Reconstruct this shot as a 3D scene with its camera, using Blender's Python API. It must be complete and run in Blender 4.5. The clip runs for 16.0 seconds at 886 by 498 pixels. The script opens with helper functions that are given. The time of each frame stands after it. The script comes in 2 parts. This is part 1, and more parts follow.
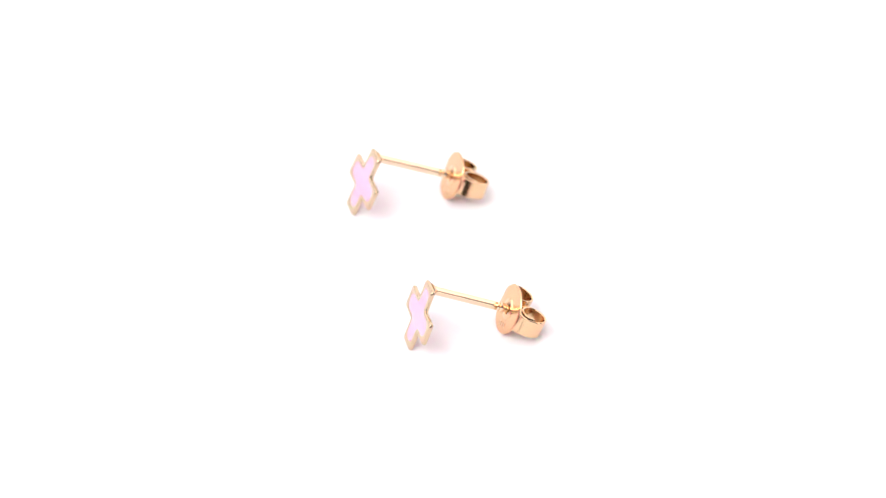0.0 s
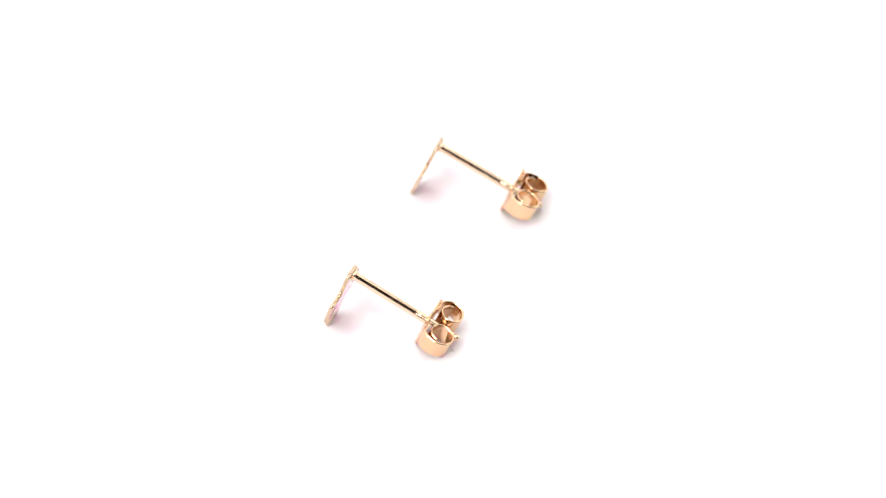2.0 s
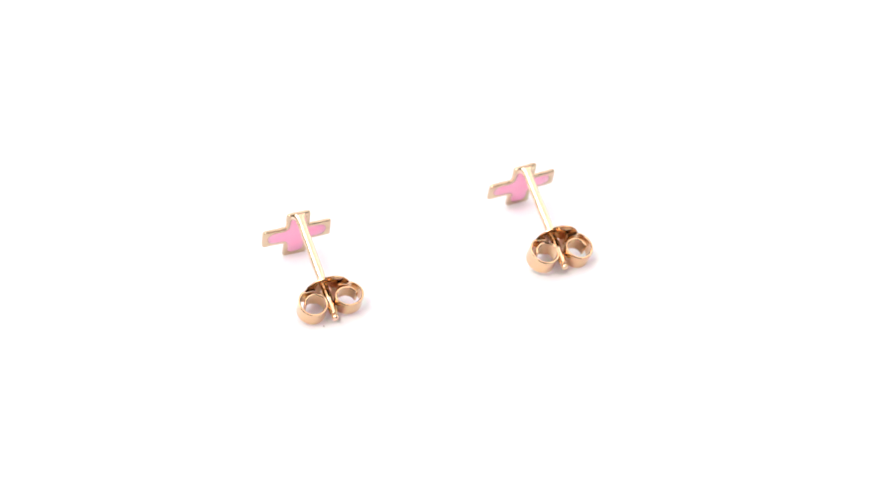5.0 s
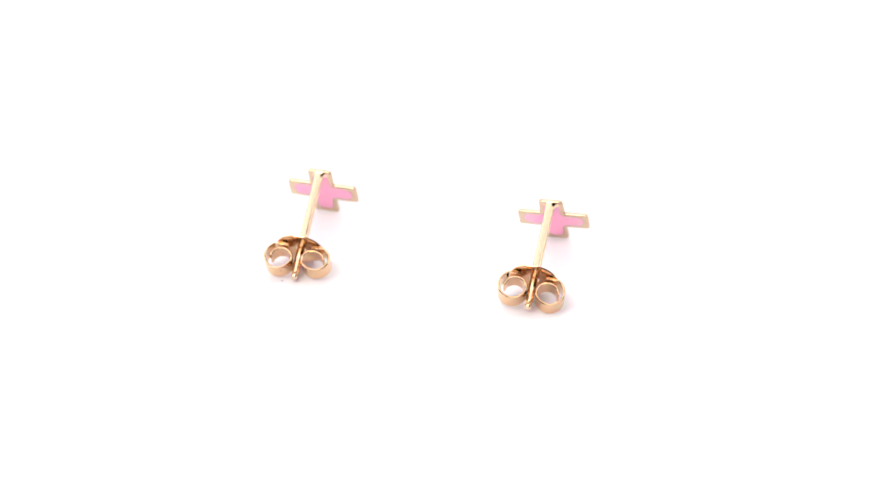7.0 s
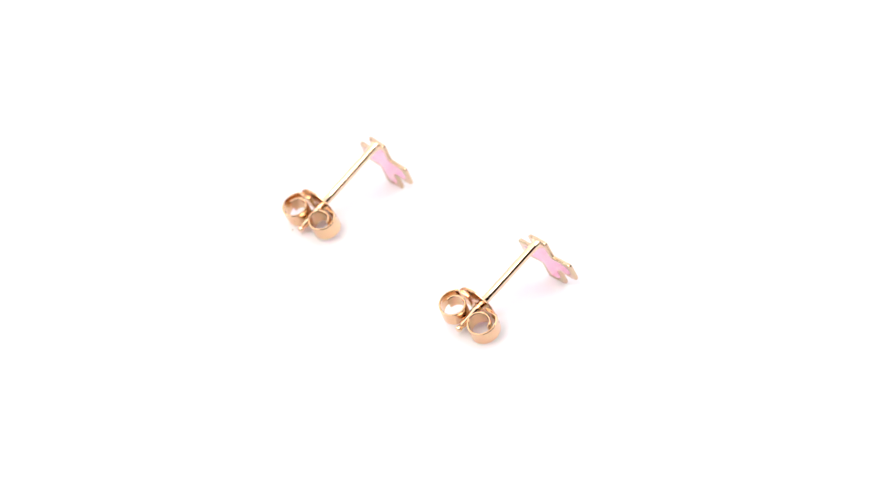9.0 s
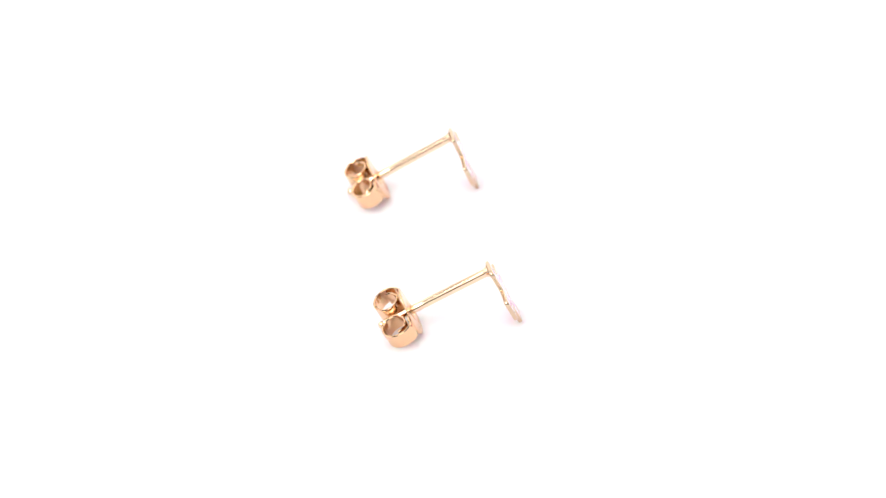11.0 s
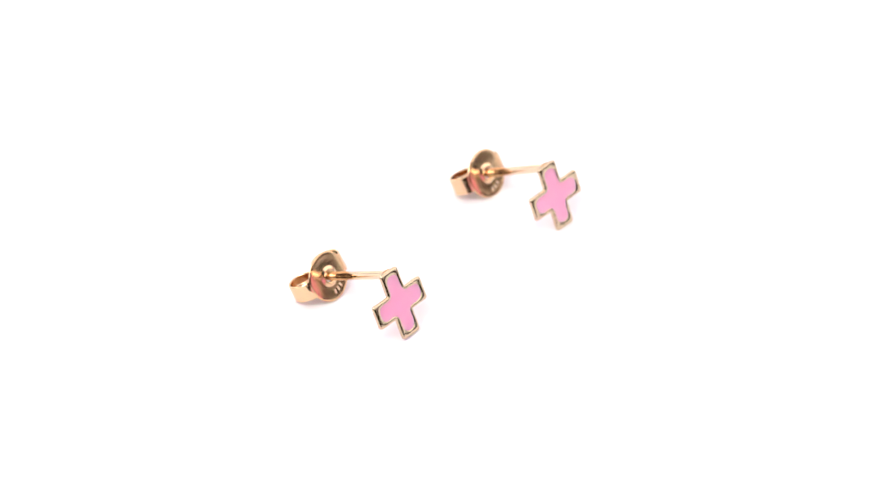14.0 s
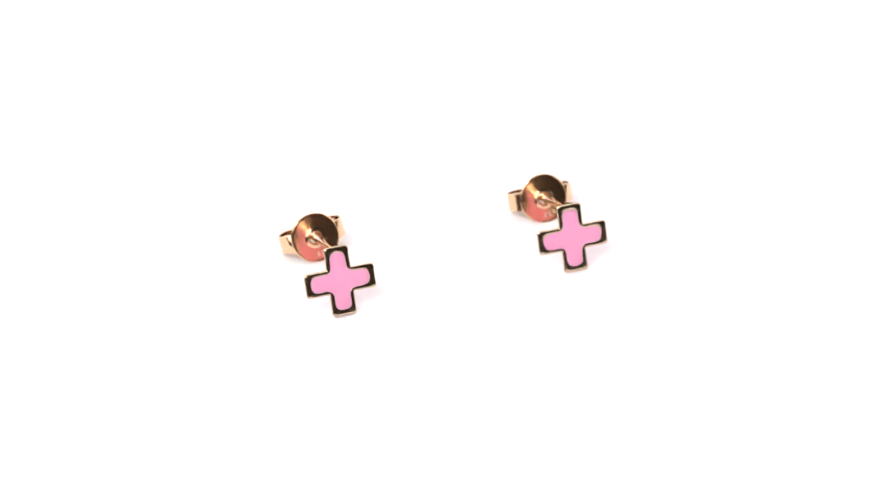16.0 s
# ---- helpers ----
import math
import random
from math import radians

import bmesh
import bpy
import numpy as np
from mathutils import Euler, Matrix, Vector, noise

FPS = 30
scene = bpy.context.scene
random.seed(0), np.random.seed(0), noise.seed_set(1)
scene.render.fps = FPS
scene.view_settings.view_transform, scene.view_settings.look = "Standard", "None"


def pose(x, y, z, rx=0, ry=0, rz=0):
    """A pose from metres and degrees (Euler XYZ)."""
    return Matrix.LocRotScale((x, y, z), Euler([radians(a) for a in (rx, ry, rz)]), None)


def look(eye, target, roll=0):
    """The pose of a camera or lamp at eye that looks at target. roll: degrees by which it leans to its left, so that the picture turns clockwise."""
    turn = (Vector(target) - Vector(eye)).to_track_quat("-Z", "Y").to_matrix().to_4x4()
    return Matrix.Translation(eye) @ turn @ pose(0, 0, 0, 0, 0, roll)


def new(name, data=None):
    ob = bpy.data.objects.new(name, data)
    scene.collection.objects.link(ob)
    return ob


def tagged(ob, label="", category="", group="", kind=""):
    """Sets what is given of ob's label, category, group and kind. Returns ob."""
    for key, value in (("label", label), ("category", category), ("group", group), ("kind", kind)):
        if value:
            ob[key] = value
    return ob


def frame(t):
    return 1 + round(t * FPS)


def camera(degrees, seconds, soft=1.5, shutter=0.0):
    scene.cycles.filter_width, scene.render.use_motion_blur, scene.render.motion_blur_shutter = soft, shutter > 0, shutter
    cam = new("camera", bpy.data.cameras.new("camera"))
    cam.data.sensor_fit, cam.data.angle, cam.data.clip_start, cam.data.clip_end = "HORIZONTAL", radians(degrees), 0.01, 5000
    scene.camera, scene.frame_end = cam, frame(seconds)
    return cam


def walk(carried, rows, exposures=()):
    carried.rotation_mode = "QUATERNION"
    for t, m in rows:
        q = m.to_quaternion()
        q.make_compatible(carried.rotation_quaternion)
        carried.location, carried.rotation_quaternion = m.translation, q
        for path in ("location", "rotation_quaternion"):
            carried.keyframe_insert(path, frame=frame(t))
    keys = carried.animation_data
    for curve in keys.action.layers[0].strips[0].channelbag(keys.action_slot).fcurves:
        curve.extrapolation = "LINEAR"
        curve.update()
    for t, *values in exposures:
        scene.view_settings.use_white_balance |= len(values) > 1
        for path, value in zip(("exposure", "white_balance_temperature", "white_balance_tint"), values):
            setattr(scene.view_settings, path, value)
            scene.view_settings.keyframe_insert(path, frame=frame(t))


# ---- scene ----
cam = camera(12.97, 16.0, soft=1.45)
MM = 0.001
EYE = (0.00084, -0.26707, 0.18790)
AIM = (0.00084, 0.0, 0.00111)
view = look(EYE, AIM, -1.41)
cam.data.dof.use_dof = True
cam.data.dof.focus_distance, cam.data.dof.aperture_fstop = 0.317, 38.0
walk(cam, [(0.0, view), (16.0, view)])

# ---- light: soft panels along the sides of an assumed, unseen white shooting tent ----
scene.view_settings.exposure = -0.86
world = bpy.data.worlds.new("studio")
world.use_nodes = True
world.node_tree.nodes["Background"].inputs["Color"].default_value = (0.02, 0.02, 0.02, 1)
scene.world = world


def soft_panel(name, eye, target, sx, sy, watts, colour):
    lamp = bpy.data.lights.new(name, "AREA")
    lamp.shape, lamp.size, lamp.size_y = "RECTANGLE", sx, sy
    lamp.energy, lamp.color = watts, colour
    ob = new(name, lamp)
    ob.matrix_world = look(eye, target)
    return ob


soft_panel("top_light", (0.0, 0.155, 0.685), (0.0, 0.155, 0.0), 1.2, 0.85, 4.1, (1.0, 0.995, 0.99))
# added unseen panel: lifts the enamel, kept west of the post's dark reflections
soft_panel("front_light", (-0.24, -0.36, 0.61), (-0.03, 0.0, 0.0), 0.60, 0.30, 7.6, (1.0, 0.995, 0.99))
# added fill, no known source: brightens the post's reflection and the enamel
soft_panel("front_fill", (-0.29, -0.57, 0.47), (-0.29, 0.0, 0.47), 0.80, 0.42, 1.5, (1.0, 0.995, 0.99))
soft_panel("back_light", (0.0, 0.605, 0.34), (0.0, 0.0, 0.34), 1.2, 0.56, 2.0, (1.0, 0.995, 0.99))
# unseen side panels, stretched forward so the post mirrors white
soft_panel("side_light", (-0.685, 0.20, 0.38), (0.0, 0.20, 0.38), 0.78, 0.48, 1.7, (1.0, 0.995, 0.99))
soft_panel("side_light", (0.685, 0.20, 0.38), (0.0, 0.20, 0.38), 0.78, 0.48, 1.9, (1.0, 0.995, 0.99))


# ---- materials ----
def base_material(name):
    m = bpy.data.materials.new(name)
    m.use_nodes = True
    t = m.node_tree
    return m, t, t.nodes["Principled BSDF"]


def noise_node(t, scale, detail=4.0):
    co = t.nodes.new("ShaderNodeTexCoord")
    n = t.nodes.new("ShaderNodeTexNoise")
    n.inputs["Scale"].default_value, n.inputs["Detail"].default_value = scale, detail
    t.links.new(co.outputs["Object"], n.inputs["Vector"])
    return n


def ranged(t, out, low, high):
    r = t.nodes.new("ShaderNodeMapRange")
    r.inputs["To Min"].default_value, r.inputs["To Max"].default_value = low, high
    t.links.new(out, r.inputs["Value"])
    return r.outputs["Result"]


def mixed(t, fac, a, b):
    m = t.nodes.new("ShaderNodeMix")
    m.data_type = "RGBA"
    m.inputs[6].default_value, m.inputs[7].default_value = (*a, 1), (*b, 1)
    t.links.new(fac, m.inputs[0])
    return m.outputs[2]


def relief(t, shader, out, strength, distance):
    b = t.nodes.new("ShaderNodeBump")
    b.inputs["Strength"].default_value, b.inputs["Distance"].default_value = strength, distance
    t.links.new(out, b.inputs["Height"])
    t.links.new(b.outputs["Normal"], shader.inputs["Normal"])


def gold(name, a, b, rough_low, rough_high, bump, grain=420.0):
    m, t, s = base_material(name)
    s.inputs["Metallic"].default_value = 1.0
    broad, fine = noise_node(t, grain), noise_node(t, 3800.0)
    t.links.new(mixed(t, broad.outputs["Fac"], a, b), s.inputs["Base Color"])
    t.links.new(ranged(t, fine.outputs["Fac"], rough_low, rough_high), s.inputs["Roughness"])
    relief(t, s, broad.outputs["Fac"], bump, 0.00006)
    return m


GOLD = gold("polished_gold", (0.88, 0.70, 0.50), (0.83, 0.62, 0.43), 0.035, 0.09, 0.15)
GOLD_RIM = gold("cast_gold", (0.74, 0.575, 0.41), (0.57, 0.425, 0.285), 0.09, 0.20, 0.5, 900.0)
GOLD_ROSE = gold("rolled_gold", (0.86, 0.61, 0.39), (0.78, 0.51, 0.30), 0.08, 0.18, 0.35)
GOLD_PLATE = gold("pressed_gold", (0.83, 0.545, 0.33), (0.75, 0.455, 0.255), 0.12, 0.22, 0.3)
GOLD_STAMP = gold("stamped_gold", (0.86, 0.66, 0.48), (0.82, 0.60, 0.43), 0.40, 0.55, 0.2)


def enamel_material():
    m, t, s = base_material("pink_enamel")
    n = noise_node(t, 300.0)
    t.links.new(mixed(t, n.outputs["Fac"], (0.99, 0.41, 0.585), (0.98, 0.38, 0.555)), s.inputs["Base Color"])
    s.inputs["Roughness"].default_value = 0.22
    s.inputs["Coat Weight"].default_value, s.inputs["Coat Roughness"].default_value = 1.0, 0.2
    s.inputs["Specular IOR Level"].default_value = 0.6
    s.inputs["Subsurface Weight"].default_value = 0.7
    s.inputs["Subsurface Radius"].default_value = (1.0, 0.45, 0.7)
    s.inputs["Subsurface Scale"].default_value = 0.0010
    relief(t, s, n.outputs["Fac"], 0.06, 0.00008)
    return m


ENAMEL = enamel_material()


def matt(name, a, b, scale, rough):
    m, t, s = base_material(name)
    n = noise_node(t, scale)
    t.links.new(mixed(t, n.outputs["Fac"], a, b), s.inputs["Base Color"])
    s.inputs["Roughness"].default_value = rough
    relief(t, s, n.outputs["Fac"], 0.05, 0.00005)
    return m


# pink put into the white and its scatter tints the shadows lavender
WHITE = matt("white_tabletop", (0.82, 0.775, 0.80), (0.81, 0.765, 0.79), 260.0, 0.55)
for key, value in (("Subsurface Weight", 0.4), ("Subsurface Scale", 0.0025), ("Subsurface Radius", (1.0, 0.65, 0.9))):
    WHITE.node_tree.nodes["Principled BSDF"].inputs[key].default_value = value
FABRIC = matt("white_fabric", (0.80, 0.80, 0.80), (0.76, 0.76, 0.76), 40.0, 0.9)
# for unseen cloths that the gold mirrors as its dark stripes
DARK = matt("unseen_dark_cloth", (0.045, 0.030, 0.024), (0.030, 0.020, 0.016), 30.0, 0.9)


GRIT = matt("grit", (0.36, 0.28, 0.23), (0.24, 0.18, 0.15), 9000.0, 0.8)


# ---- setting ----
def slab(name, x0, x1, y0, y1, z0, z1, material, label, category):
    bm = bmesh.new()
    bmesh.ops.create_cube(bm, size=1.0)
    for v in bm.verts:
        v.co = ((x0 + x1) / 2 + v.co.x * (x1 - x0), (y0 + y1) / 2 + v.co.y * (y1 - y0), (z0 + z1) / 2 + v.co.z * (z1 - z0))
    me = bpy.data.meshes.new(name)
    bm.to_mesh(me)
    bm.free()
    me.materials.append(material)
    return tagged(new(name, me), label, category, kind="structure")


# the tent is assumed; dark parts are added only to darken the gold's reflections
HALF, BACK, FRONT, TOP, SKIRT, EDGE = 0.70, 0.62, -0.58, 0.70, 0.24, 0.06
slab("floor", -0.13, 0.13, -0.11, BACK + 0.02, -0.02, 0.0, WHITE, "plain matt white tabletop under the earrings", "tabletop")
slab("floor_front", -HALF - 0.02, HALF + 0.02, FRONT - 0.02, -0.11, -0.03, -0.006, DARK, "added dark cloth, out of view in front of the tabletop, for dark reflections", "cloth")
for side, x in (("west", -HALF - 0.02), ("east", 0.13)):
    slab("floor_" + side, x, x + HALF - 0.11, EDGE, BACK + 0.02, -0.02, 0.0, WHITE, "plain matt white tabletop beside the earrings", "tabletop")
    slab("floor_front_" + side, x, x + HALF - 0.11, -0.11, EDGE, -0.03, -0.006, DARK, "added dark cloth, out of view beside the tabletop, for dark reflections", "cloth")
slab("wall_back", -HALF, HALF, BACK, BACK + 0.01, 0.0, TOP, FABRIC, "plain white fabric wall of the shooting tent", "wall")
for side, x in (("west", -HALF - 0.01), ("east", HALF)):
    slab("wall_" + side, x, x + 0.01, EDGE, BACK, 0.0, TOP, FABRIC, "plain white fabric wall of the shooting tent", "wall")
    slab("wall_front_" + side, x, x + 0.01, FRONT, -0.20, -0.006, SKIRT, DARK, "added dark cloth, out of view at the front sides, for dark reflections", "wall")
    slab("wall_low_" + side, x, x + 0.01, -0.20, EDGE, -0.006, 0.12, DARK, "added low dark cloth, out of view at the side, for dark reflections", "wall")
    slab("wall_upper_" + side, x, x + 0.01, -0.20, EDGE, 0.12, TOP, FABRIC, "added plain white fabric, out of view at the side, for bright reflections", "wall")
    slab("wall_corner_" + side, x, x + 0.01, FRONT, -0.20, SKIRT, TOP, FABRIC if side == "west" else DARK, "added cloth, out of view at the front corner, to shape reflections", "wall")
slab("wall_front", -HALF, HALF, FRONT - 0.01, FRONT, -0.006, SKIRT, DARK, "added dark cloth behind the camera, for dark reflections", "wall")
# unseen white put here so the posts mirror a bright front
slab("wall_upper", -HALF, 0.13, FRONT - 0.01, FRONT, SKIRT, TOP, FABRIC, "added plain white fabric behind the camera, for bright reflections", "wall")
slab("wall_mask", 0.13, HALF, FRONT - 0.01, FRONT, SKIRT, TOP, DARK, "added dark cloth high behind the camera, for dark reflections", "wall")
slab("ceiling", -HALF - 0.01, HALF + 0.01, -0.28, BACK + 0.01, TOP, TOP + 0.01, FABRIC, "plain white fabric top of the shooting tent", "ceiling")
slab("ceiling_mask", 0.04, HALF + 0.01, FRONT - 0.01, -0.28, TOP, TOP + 0.01, DARK, "added dark cloth over the front corner, for dark reflections", "ceiling")
slab("ceiling_front", -HALF - 0.01, 0.04, FRONT - 0.01, -0.28, TOP, TOP + 0.01, FABRIC, "added plain white fabric over the front, for bright reflections", "ceiling")


# ---- earrings: all lengths of these parts in millimetres ----
HX, HY, ARM, THICK = 2.98, 2.89, 1.025, 0.34
JOIN_Y, POST_R, DISC_AT, TIP_AT, DISC_R = 2.55, 0.37, 7.15, 10.1, 2.10


def part(name, bm, material, parent, label="", crease=40):
    """One mesh from a bmesh in millimetres, under its thing or part."""
    bmesh.ops.recalc_face_normals(bm, faces=bm.faces)
    for v in bm.verts:
        v.co *= MM
    for f in bm.faces:
        f.smooth = True
    me = bpy.data.meshes.new(name)
    bm.to_mesh(me)
    bm.free()
    me.materials.append(material)
    me.set_sharp_from_angle(angle=radians(crease))
    ob = new(name, me)
    ob.parent = parent
    if label:
        tagged(ob, label)
    return ob


def cross_loop(hx, hy, wx, wy, outer, inner, seed=0.0, uneven=0.0, steps=5):
    """A plus sign's outline. hx, hy: reach of its arms; wx, wy: half widths of the upright and level arms; outer, inner: radii of its corners."""
    corners = [(wx, hy, outer), (wx, wy, inner), (hx, wy, outer), (hx, -wy, outer), (wx, -wy, inner), (wx, -hy, outer),
               (-wx, -hy, outer), (-wx, -wy, inner), (-hx, -wy, outer), (-hx, wy, outer), (-wx, wy, inner), (-wx, hy, outer)]
    line = []
    for i, (x, y, r) in enumerate(corners):
        p = Vector((x, y))
        before, after = Vector(corners[i - 1][:2]), Vector(corners[(i + 1) % 12][:2])
        a, b = (before - p).normalized(), (after - p).normalized()
        for k in range(steps):
            u = k / (steps - 1)
            line.append(p + a * r * (1 - u) ** 2 + b * r * u ** 2)
        start, end = p + b * r, after - b * corners[(i + 1) % 12][2]
        for k in (1, 2, 3):
            line.append(start.lerp(end, k / 4))
    for p in line:
        n = noise.noise_vector(Vector((p.x * 1.7, p.y * 1.7, seed)))
        p += Vector((n.x, n.y)) * uneven
    return line


def ring(bm, line, z):
    return [bm.verts.new((p[0], p[1], z)) for p in line]


def bridge(bm, a, b):
    n = len(a)
    for i in range(n):
        bm.faces.new((a[i], a[(i + 1) % n], b[(i + 1) % n], b[i]))


def frame_mesh(seed):
    """A rim with a softly rounded face: (inset from the outline, depth) from the outer edge inwards."""
    def outline(d, corner):
        return cross_loop(HX - d, HY - d, ARM - d, ARM - d, corner, 0.09, seed, 0.025)

    wide = cross_loop(HX - 0.44, HY - 0.44, ARM - 0.30, ARM - 0.30, 0.68, 0.56, seed + 5, 0.05)
    hole = cross_loop(HX - 0.47, HY - 0.47, ARM - 0.33, ARM - 0.33, 0.66, 0.56, seed + 5, 0.05)
    middle = [a.lerp(b, 0.6) for a, b in zip(outline(0.0, 0.28), wide)]
    half = [(outline(0.0, 0.28), 0.085), (outline(0.025, 0.28), 0.03), (outline(0.075, 0.25), 0.004), (middle, 0.0), (wide, 0.004), (hole, 0.018)]
    bm = bmesh.new()
    rings = [ring(bm, line, -d) for line, d in half] + [ring(bm, line, -THICK + d) for line, d in reversed(half)]
    for i in range(len(rings)):
        bridge(bm, rings[i], rings[(i + 1) % len(rings)])
    return bm


def enamel_mesh(seed):
    a = cross_loop(HX - 0.467, HY - 0.467, ARM - 0.327, ARM - 0.327, 0.66, 0.56, seed + 5, 0.05)
    b = cross_loop(HX - 0.60, HY - 0.60, ARM - 0.45, ARM - 0.45, 0.55, 0.60, seed + 5, 0.05)
    bm = bmesh.new()
    rings = [ring(bm, b, -0.006), ring(bm, a, -0.014), ring(bm, a, -THICK + 0.014), ring(bm, b, -THICK + 0.006)]
    for i in range(3):
        bridge(bm, rings[i], rings[i + 1])
    bm.faces.new(rings[0])
    bm.faces.new(rings[3])
    return bm


def lathe(profile, turns=40, closed=False):
    """Turns a profile of (radius, height) about the z axis."""
    bm = bmesh.new()
    loops = []
    for r, z in profile:
        if r < 1e-6:
            loops.append([bm.verts.new((0, 0, z))])
        else:
            loops.append([bm.verts.new((r * math.cos(2 * math.pi * i / turns), r * math.sin(2 * math.pi * i / turns), z)) for i in range(turns)])
    pairs = list(zip(loops, loops[1:])) + ([(loops[-1], loops[0])] if closed else [])
    for a, b in pairs:
        for i in range(turns):
            j = (i + 1) % turns
            if len(a) == 1 and len(b) == 1:
                continue
            if len(a) == 1:
                bm.faces.new((a[0], b[j], b[i]))
            elif len(b) == 1:
                bm.faces.new((a[i], a[j], b[0]))
            else:
                bm.faces.new((a[i], a[j], b[j], b[i]))
    return bm


def post_mesh():
    """The wire of the post, spread sideways into a solder fillet where it meets the cross."""
    r = POST_R
    bm = lathe([(0, 0.02), (r + 0.05, 0.0), (r + 0.045, -0.05), (r + 0.03, -0.12), (r + 0.015, -0.22), (r, -0.40), (r, -5.90), (r - 0.014, -5.95), (r - 0.018, -6.01),
                (r - 0.014, -6.07), (r - 0.002, -6.12), (r - 0.014, -6.18), (r - 0.018, -6.24), (r - 0.014, -6.30), (r, -6.36), (r - 0.01, -6.6), (r - 0.03, -7.2), (r - 0.05, -9.50), (0, -9.51)])
    for v in bm.verts:
        v.co.x *= 1.0 + 0.85 * max(0.0, 1.0 + v.co.z / 0.42) ** 2
    return bm


def bead_mesh():
    z = -TIP_AT
    return lathe([(0, z + 0.75), (0.20, z + 0.74), (0.19, z + 0.6), (0.22, z + 0.5), (0.285, z + 0.38), (0.30, z + 0.25), (0.25, z + 0.1), (0.15, z + 0.02), (0, z)], 28)


def bend(x):
    """How far the clutch plate curves back at x."""
    return 0.02 * x * x + 0.16 * max(0.0, abs(x) - 1.3) ** 2


def disc_mesh():
    """A thin round plate whose two sides bend back towards the scrolls."""
    r = DISC_R
    bm = lathe([(0.50, 0.06), (0.66, 0.06), (0.90, 0.07), (1.15, 0.06), (1.45, 0.06), (1.75, 0.075), (r - 0.14, 0.085), (r - 0.05, 0.07), (r, 0.01), (r - 0.02, -0.06),
                (1.75, -0.10), (1.45, -0.12), (1.15, -0.13), (0.90, -0.13), (0.50, -0.13)], 72, True)
    for v in bm.verts:
        v.co.z -= bend(v.co.x)
    return bm


def collar_mesh():
    return lathe([(0.47, -0.13), (0.455, 0.04), (0.48, 0.11), (0.54, 0.155), (0.62, 0.165), (0.71, 0.145), (0.80, 0.105), (0.90, 0.074), (0.90, 0.03)], 48, True)


def loop_mesh(side, cx, long, deep, lift):
    """A strip rolled back from the plate's edge into a scroll beside the post. long, deep: its size across and along the post; lift: its height over the plate's middle."""
    cz, wide, thick, steps = -0.25 - 1.22 * deep, 0.75, 0.18, 72
    path = [Vector((x, -0.17 - bend(x))) for x in (1.0, 1.35, 1.7)]
    for i in range(steps + 1):
        u = i / steps
        a = -62 + 416 * u
        r = 1.42 - 0.48 * min(1.0, (a + 62) / 190) - 0.13 * max(0.0, a - 190) / 164
        path.append(Vector((cx + r * long * math.cos(radians(a)), cz - r * deep * math.sin(radians(a)))))
    bm = bmesh.new()
    rows = []
    for i, p in enumerate(path):
        q = path[min(i + 1, len(path) - 1)] - path[max(i - 1, 0)]
        n = Vector((-q.y, q.x)).normalized() * thick / 2
        u = i / (len(path) - 1)
        half = wide * (0.9, 1.0, 1.06, 1.06, 1.04, 1.02, 1.01)[i] if i < 7 else wide * (1.0 - 0.12 * max(0.0, u - 0.6) / 0.4)
        b = 0.05
        rows.append([bm.verts.new((side * (p.x + s * n.x * k), y + lift * min(1.0, i / 14), p.y + s * n.y * k)) for s, y, k in
                     ((1, -half + b, 1), (1, half - b, 1), (0.5, half, 1), (-0.5, half, 1), (-1, half - b, 1), (-1, -half + b, 1), (-0.5, -half, 1), (0.5, -half, 1))])
    for a, b in zip(rows, rows[1:]):
        bridge(bm, a, b)
    bm.faces.new(rows[0])
    bm.faces.new(rows[-1])
    return bm


def bar_mesh(x, y, w, h, turn):
    bm = bmesh.new()
    bmesh.ops.create_cube(bm, size=1.0)
    for v in bm.verts:
        p = Vector((v.co.x * w, v.co.y * h, 0))
        p.rotate(Euler((0, 0, radians(turn))))
        v.co = (p.x + x, p.y + y, 0.062 + v.co.z * 0.05)
    return bm


def stud_earring(label, lean_x, lean_y, twist, seed, scrolls):
    ear = tagged(new("stud_earring"), label, "earring", "pair of stud earrings")
    part("cross_frame", frame_mesh(seed), GOLD_RIM, ear, "polished yellow gold rim of the cross", 50)
    part("enamel_inlay", enamel_mesh(seed), ENAMEL, ear, "glossy pink enamel filling the cross", 60)
    # the post's own axis: its z points to the cross
    axis = Vector((lean_x, lean_y, -1)).normalized()
    turn = Vector((0, 0, 1)).rotation_difference(-axis).to_matrix().to_4x4()
    base = Matrix.Translation(Vector((0, JOIN_Y, -THICK)) * MM) @ turn
    post = part("post", post_mesh(), GOLD, ear, "straight gold ear post with a fine groove")
    post.matrix_local = base
    part("post_tip", bead_mesh(), GOLD, post, "rounded gold post tip")
    clutch = part("clutch", disc_mesh(), GOLD_PLATE, ear, "round gold butterfly clutch plate")
    clutch.matrix_local = base @ Matrix.Translation((0, 0, -DISC_AT * MM)) @ pose(0, 0, 0, 0, 0, twist)
    part("collar", collar_mesh(), GOLD_ROSE, clutch, "flared gold collar round the post")
    for size in scrolls:
        part("scroll", loop_mesh(*size), GOLD_ROSE, clutch, "rolled gold strip of the clutch")
    for x, y, t in ((-0.12, -1.42, -6), (0.28, -1.38, 10), (0.66, -1.24, 26)):
        part("hallmark", bar_mesh(x, y, 0.18, 0.38, t), GOLD_STAMP, clutch, "tiny stamped mark")
    return ear


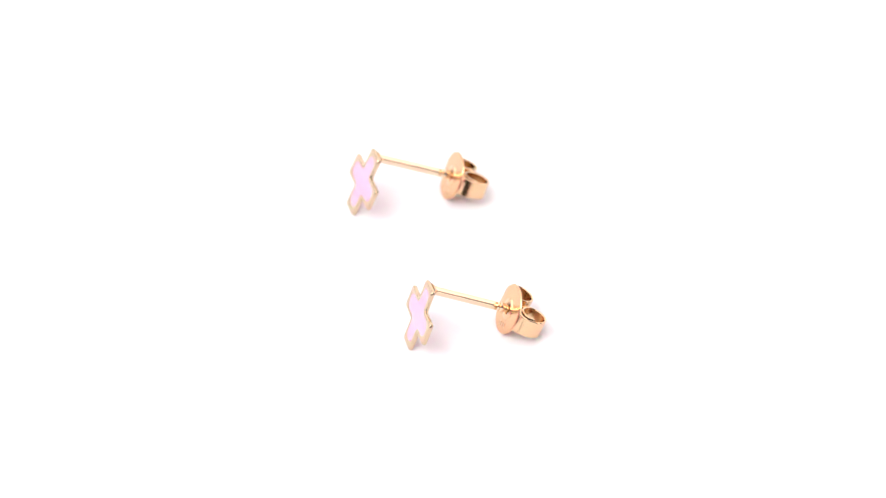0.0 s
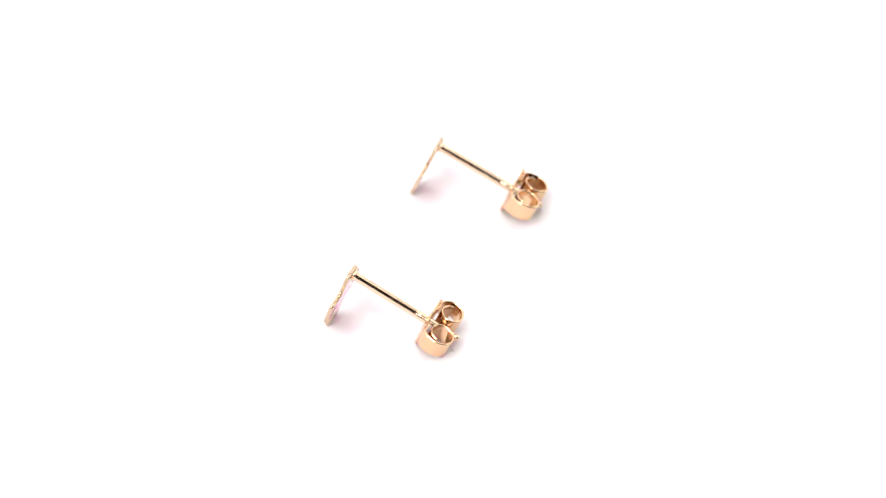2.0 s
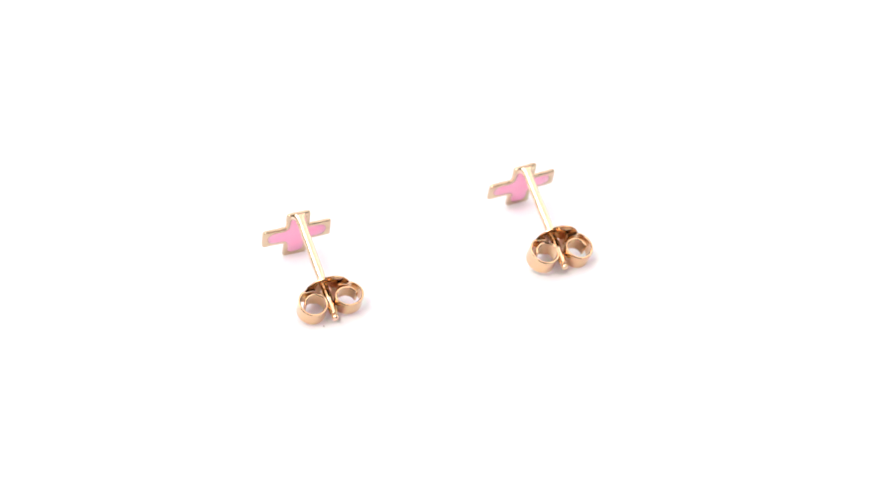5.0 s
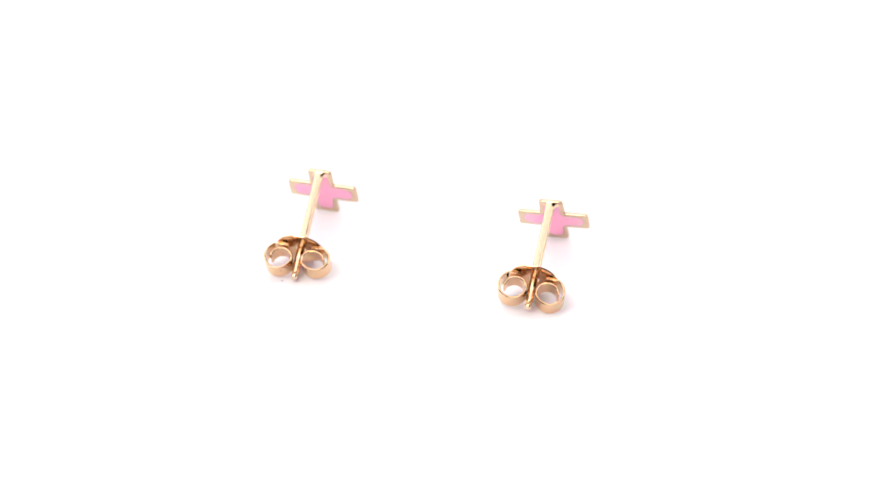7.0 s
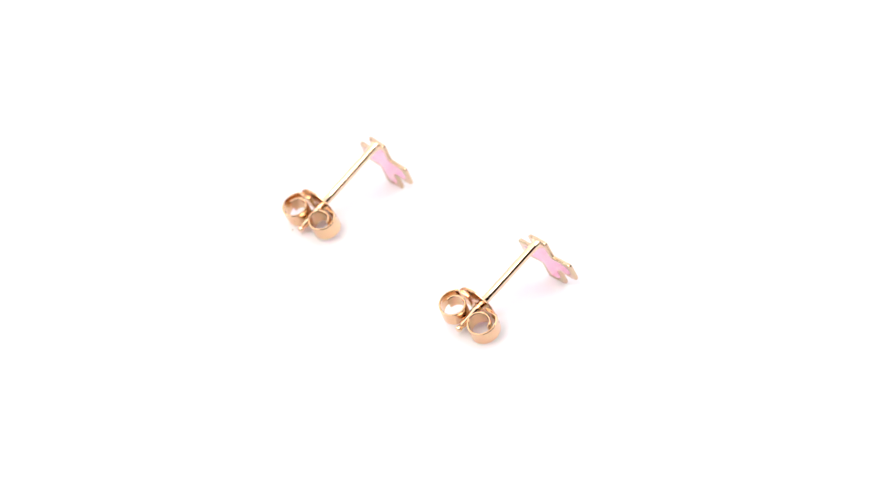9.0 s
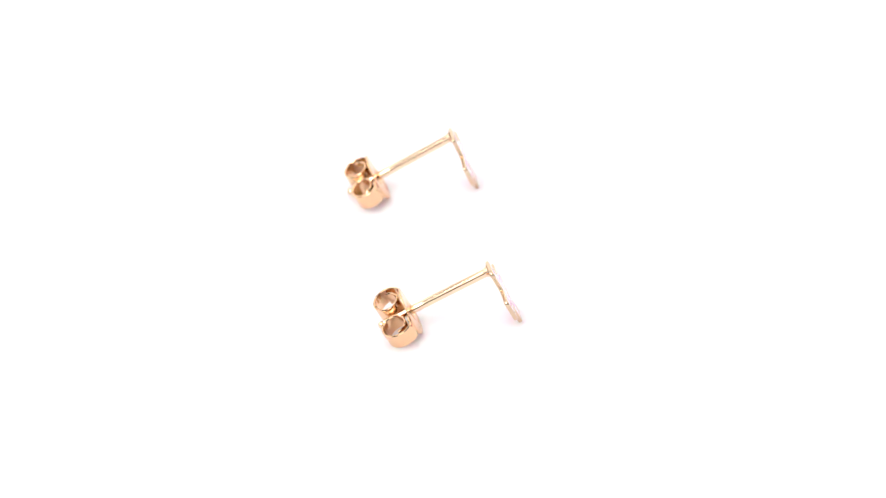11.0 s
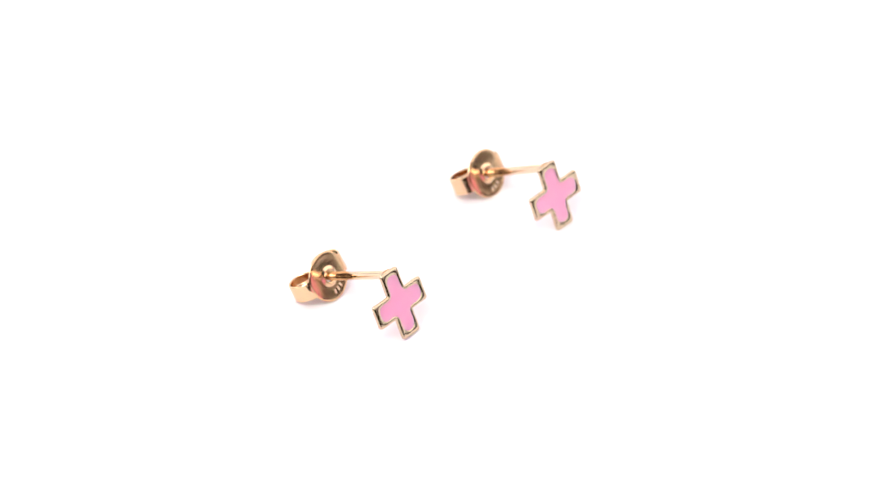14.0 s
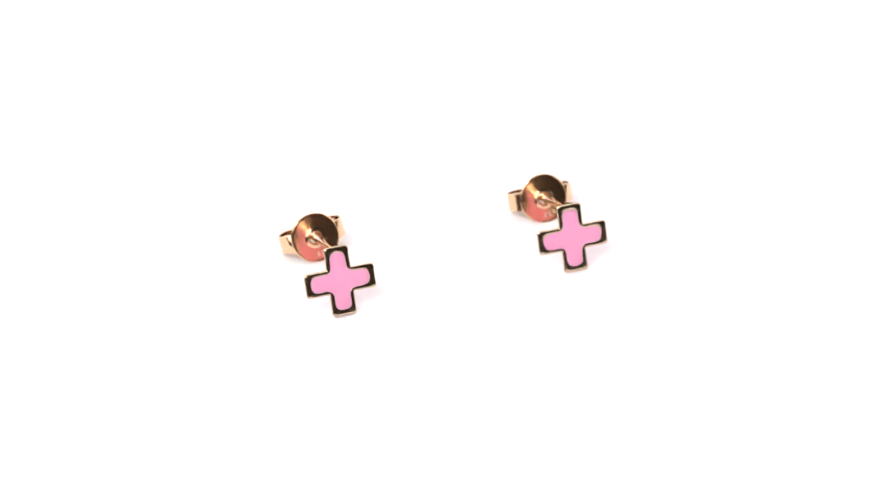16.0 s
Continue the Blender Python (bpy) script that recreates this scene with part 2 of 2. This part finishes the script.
PAIR_P = stud_earring("gold stud earring with a pink enamel cross, lying on white table", 0.037, 0.003, 8, 1.3, ((1, 1.40, 1.03, 1.03, 0.15), (-1, 1.42, 1.02, 1.02, 0.05)))
PAIR_Q = stud_earring("gold stud earring with pink enamel cross, tilted on white table", -0.017, -0.094, 1, 8.6, ((1, 1.42, 1.02, 1.0, 0.1), (-1, 1.40, 1.04, 0.90, 0.12)))


def dust_mesh():
    """A tiny angular crumb, resting on z = 0."""
    bm = bmesh.new()
    bmesh.ops.create_icosphere(bm, subdivisions=2, radius=0.06)
    for v in bm.verts:
        v.co *= 1.0 + 0.6 * noise.noise(v.co * 18.0)
        v.co.z = max(v.co.z * 0.7, -0.045) + 0.045
    return bm


DUST = tagged(part("dust_speck", dust_mesh(), GRIT, None), "tiny grey-brown dust speck lying on the white table", "dust")

# the stance of each earring on the turning table, in its frame of reference
UPRIGHT = Matrix(((-1, 0, 0, 0), (0, -0.30902, 0.95106, 0), (0, 0.95106, 0.30902, 0), (0, 0, 0, 1)))


def stance(x, y, z, rx, ry, rz):
    w = Vector((rx, ry, rz))
    return Matrix.Translation(Vector((x, y, z)) * MM) @ Matrix.Rotation(w.length, 4, w.normalized()) @ UPRIGHT


STANCE_P = stance(9.504, 4.238, 2.754, 0.1230, -0.0216, 0.0114)
STANCE_Q = stance(-10.496, 4.839, 2.734, 0.0546, 0.0058, -0.0342)


def table_pose(t):
    """The turn of the table at t seconds, with the slight run-out of its axle."""
    u = (t - 8) / 8
    turn = 2.1945 + 16.7342 * (t - 6.35) - 0.133 * u ** 2 - 0.841 * u ** 3 - 0.765 * u ** 4 + 0.735 * u ** 5
    x = -0.061 * u + 0.408 * u ** 2 - 0.164 * u ** 3
    y = 0.179 * u + 0.078 * u ** 2 + 0.044 * u ** 3
    return pose(x * MM, y * MM, 0, 0, 0, -turn)


def motions():
    for thing, m in ((PAIR_P, STANCE_P), (PAIR_Q, STANCE_Q), (DUST, pose(-11.73 * MM, -5.27 * MM, 0))):
        walk(thing, [(k * 0.2, table_pose(k * 0.2) @ m) for k in range(81)])


motions()
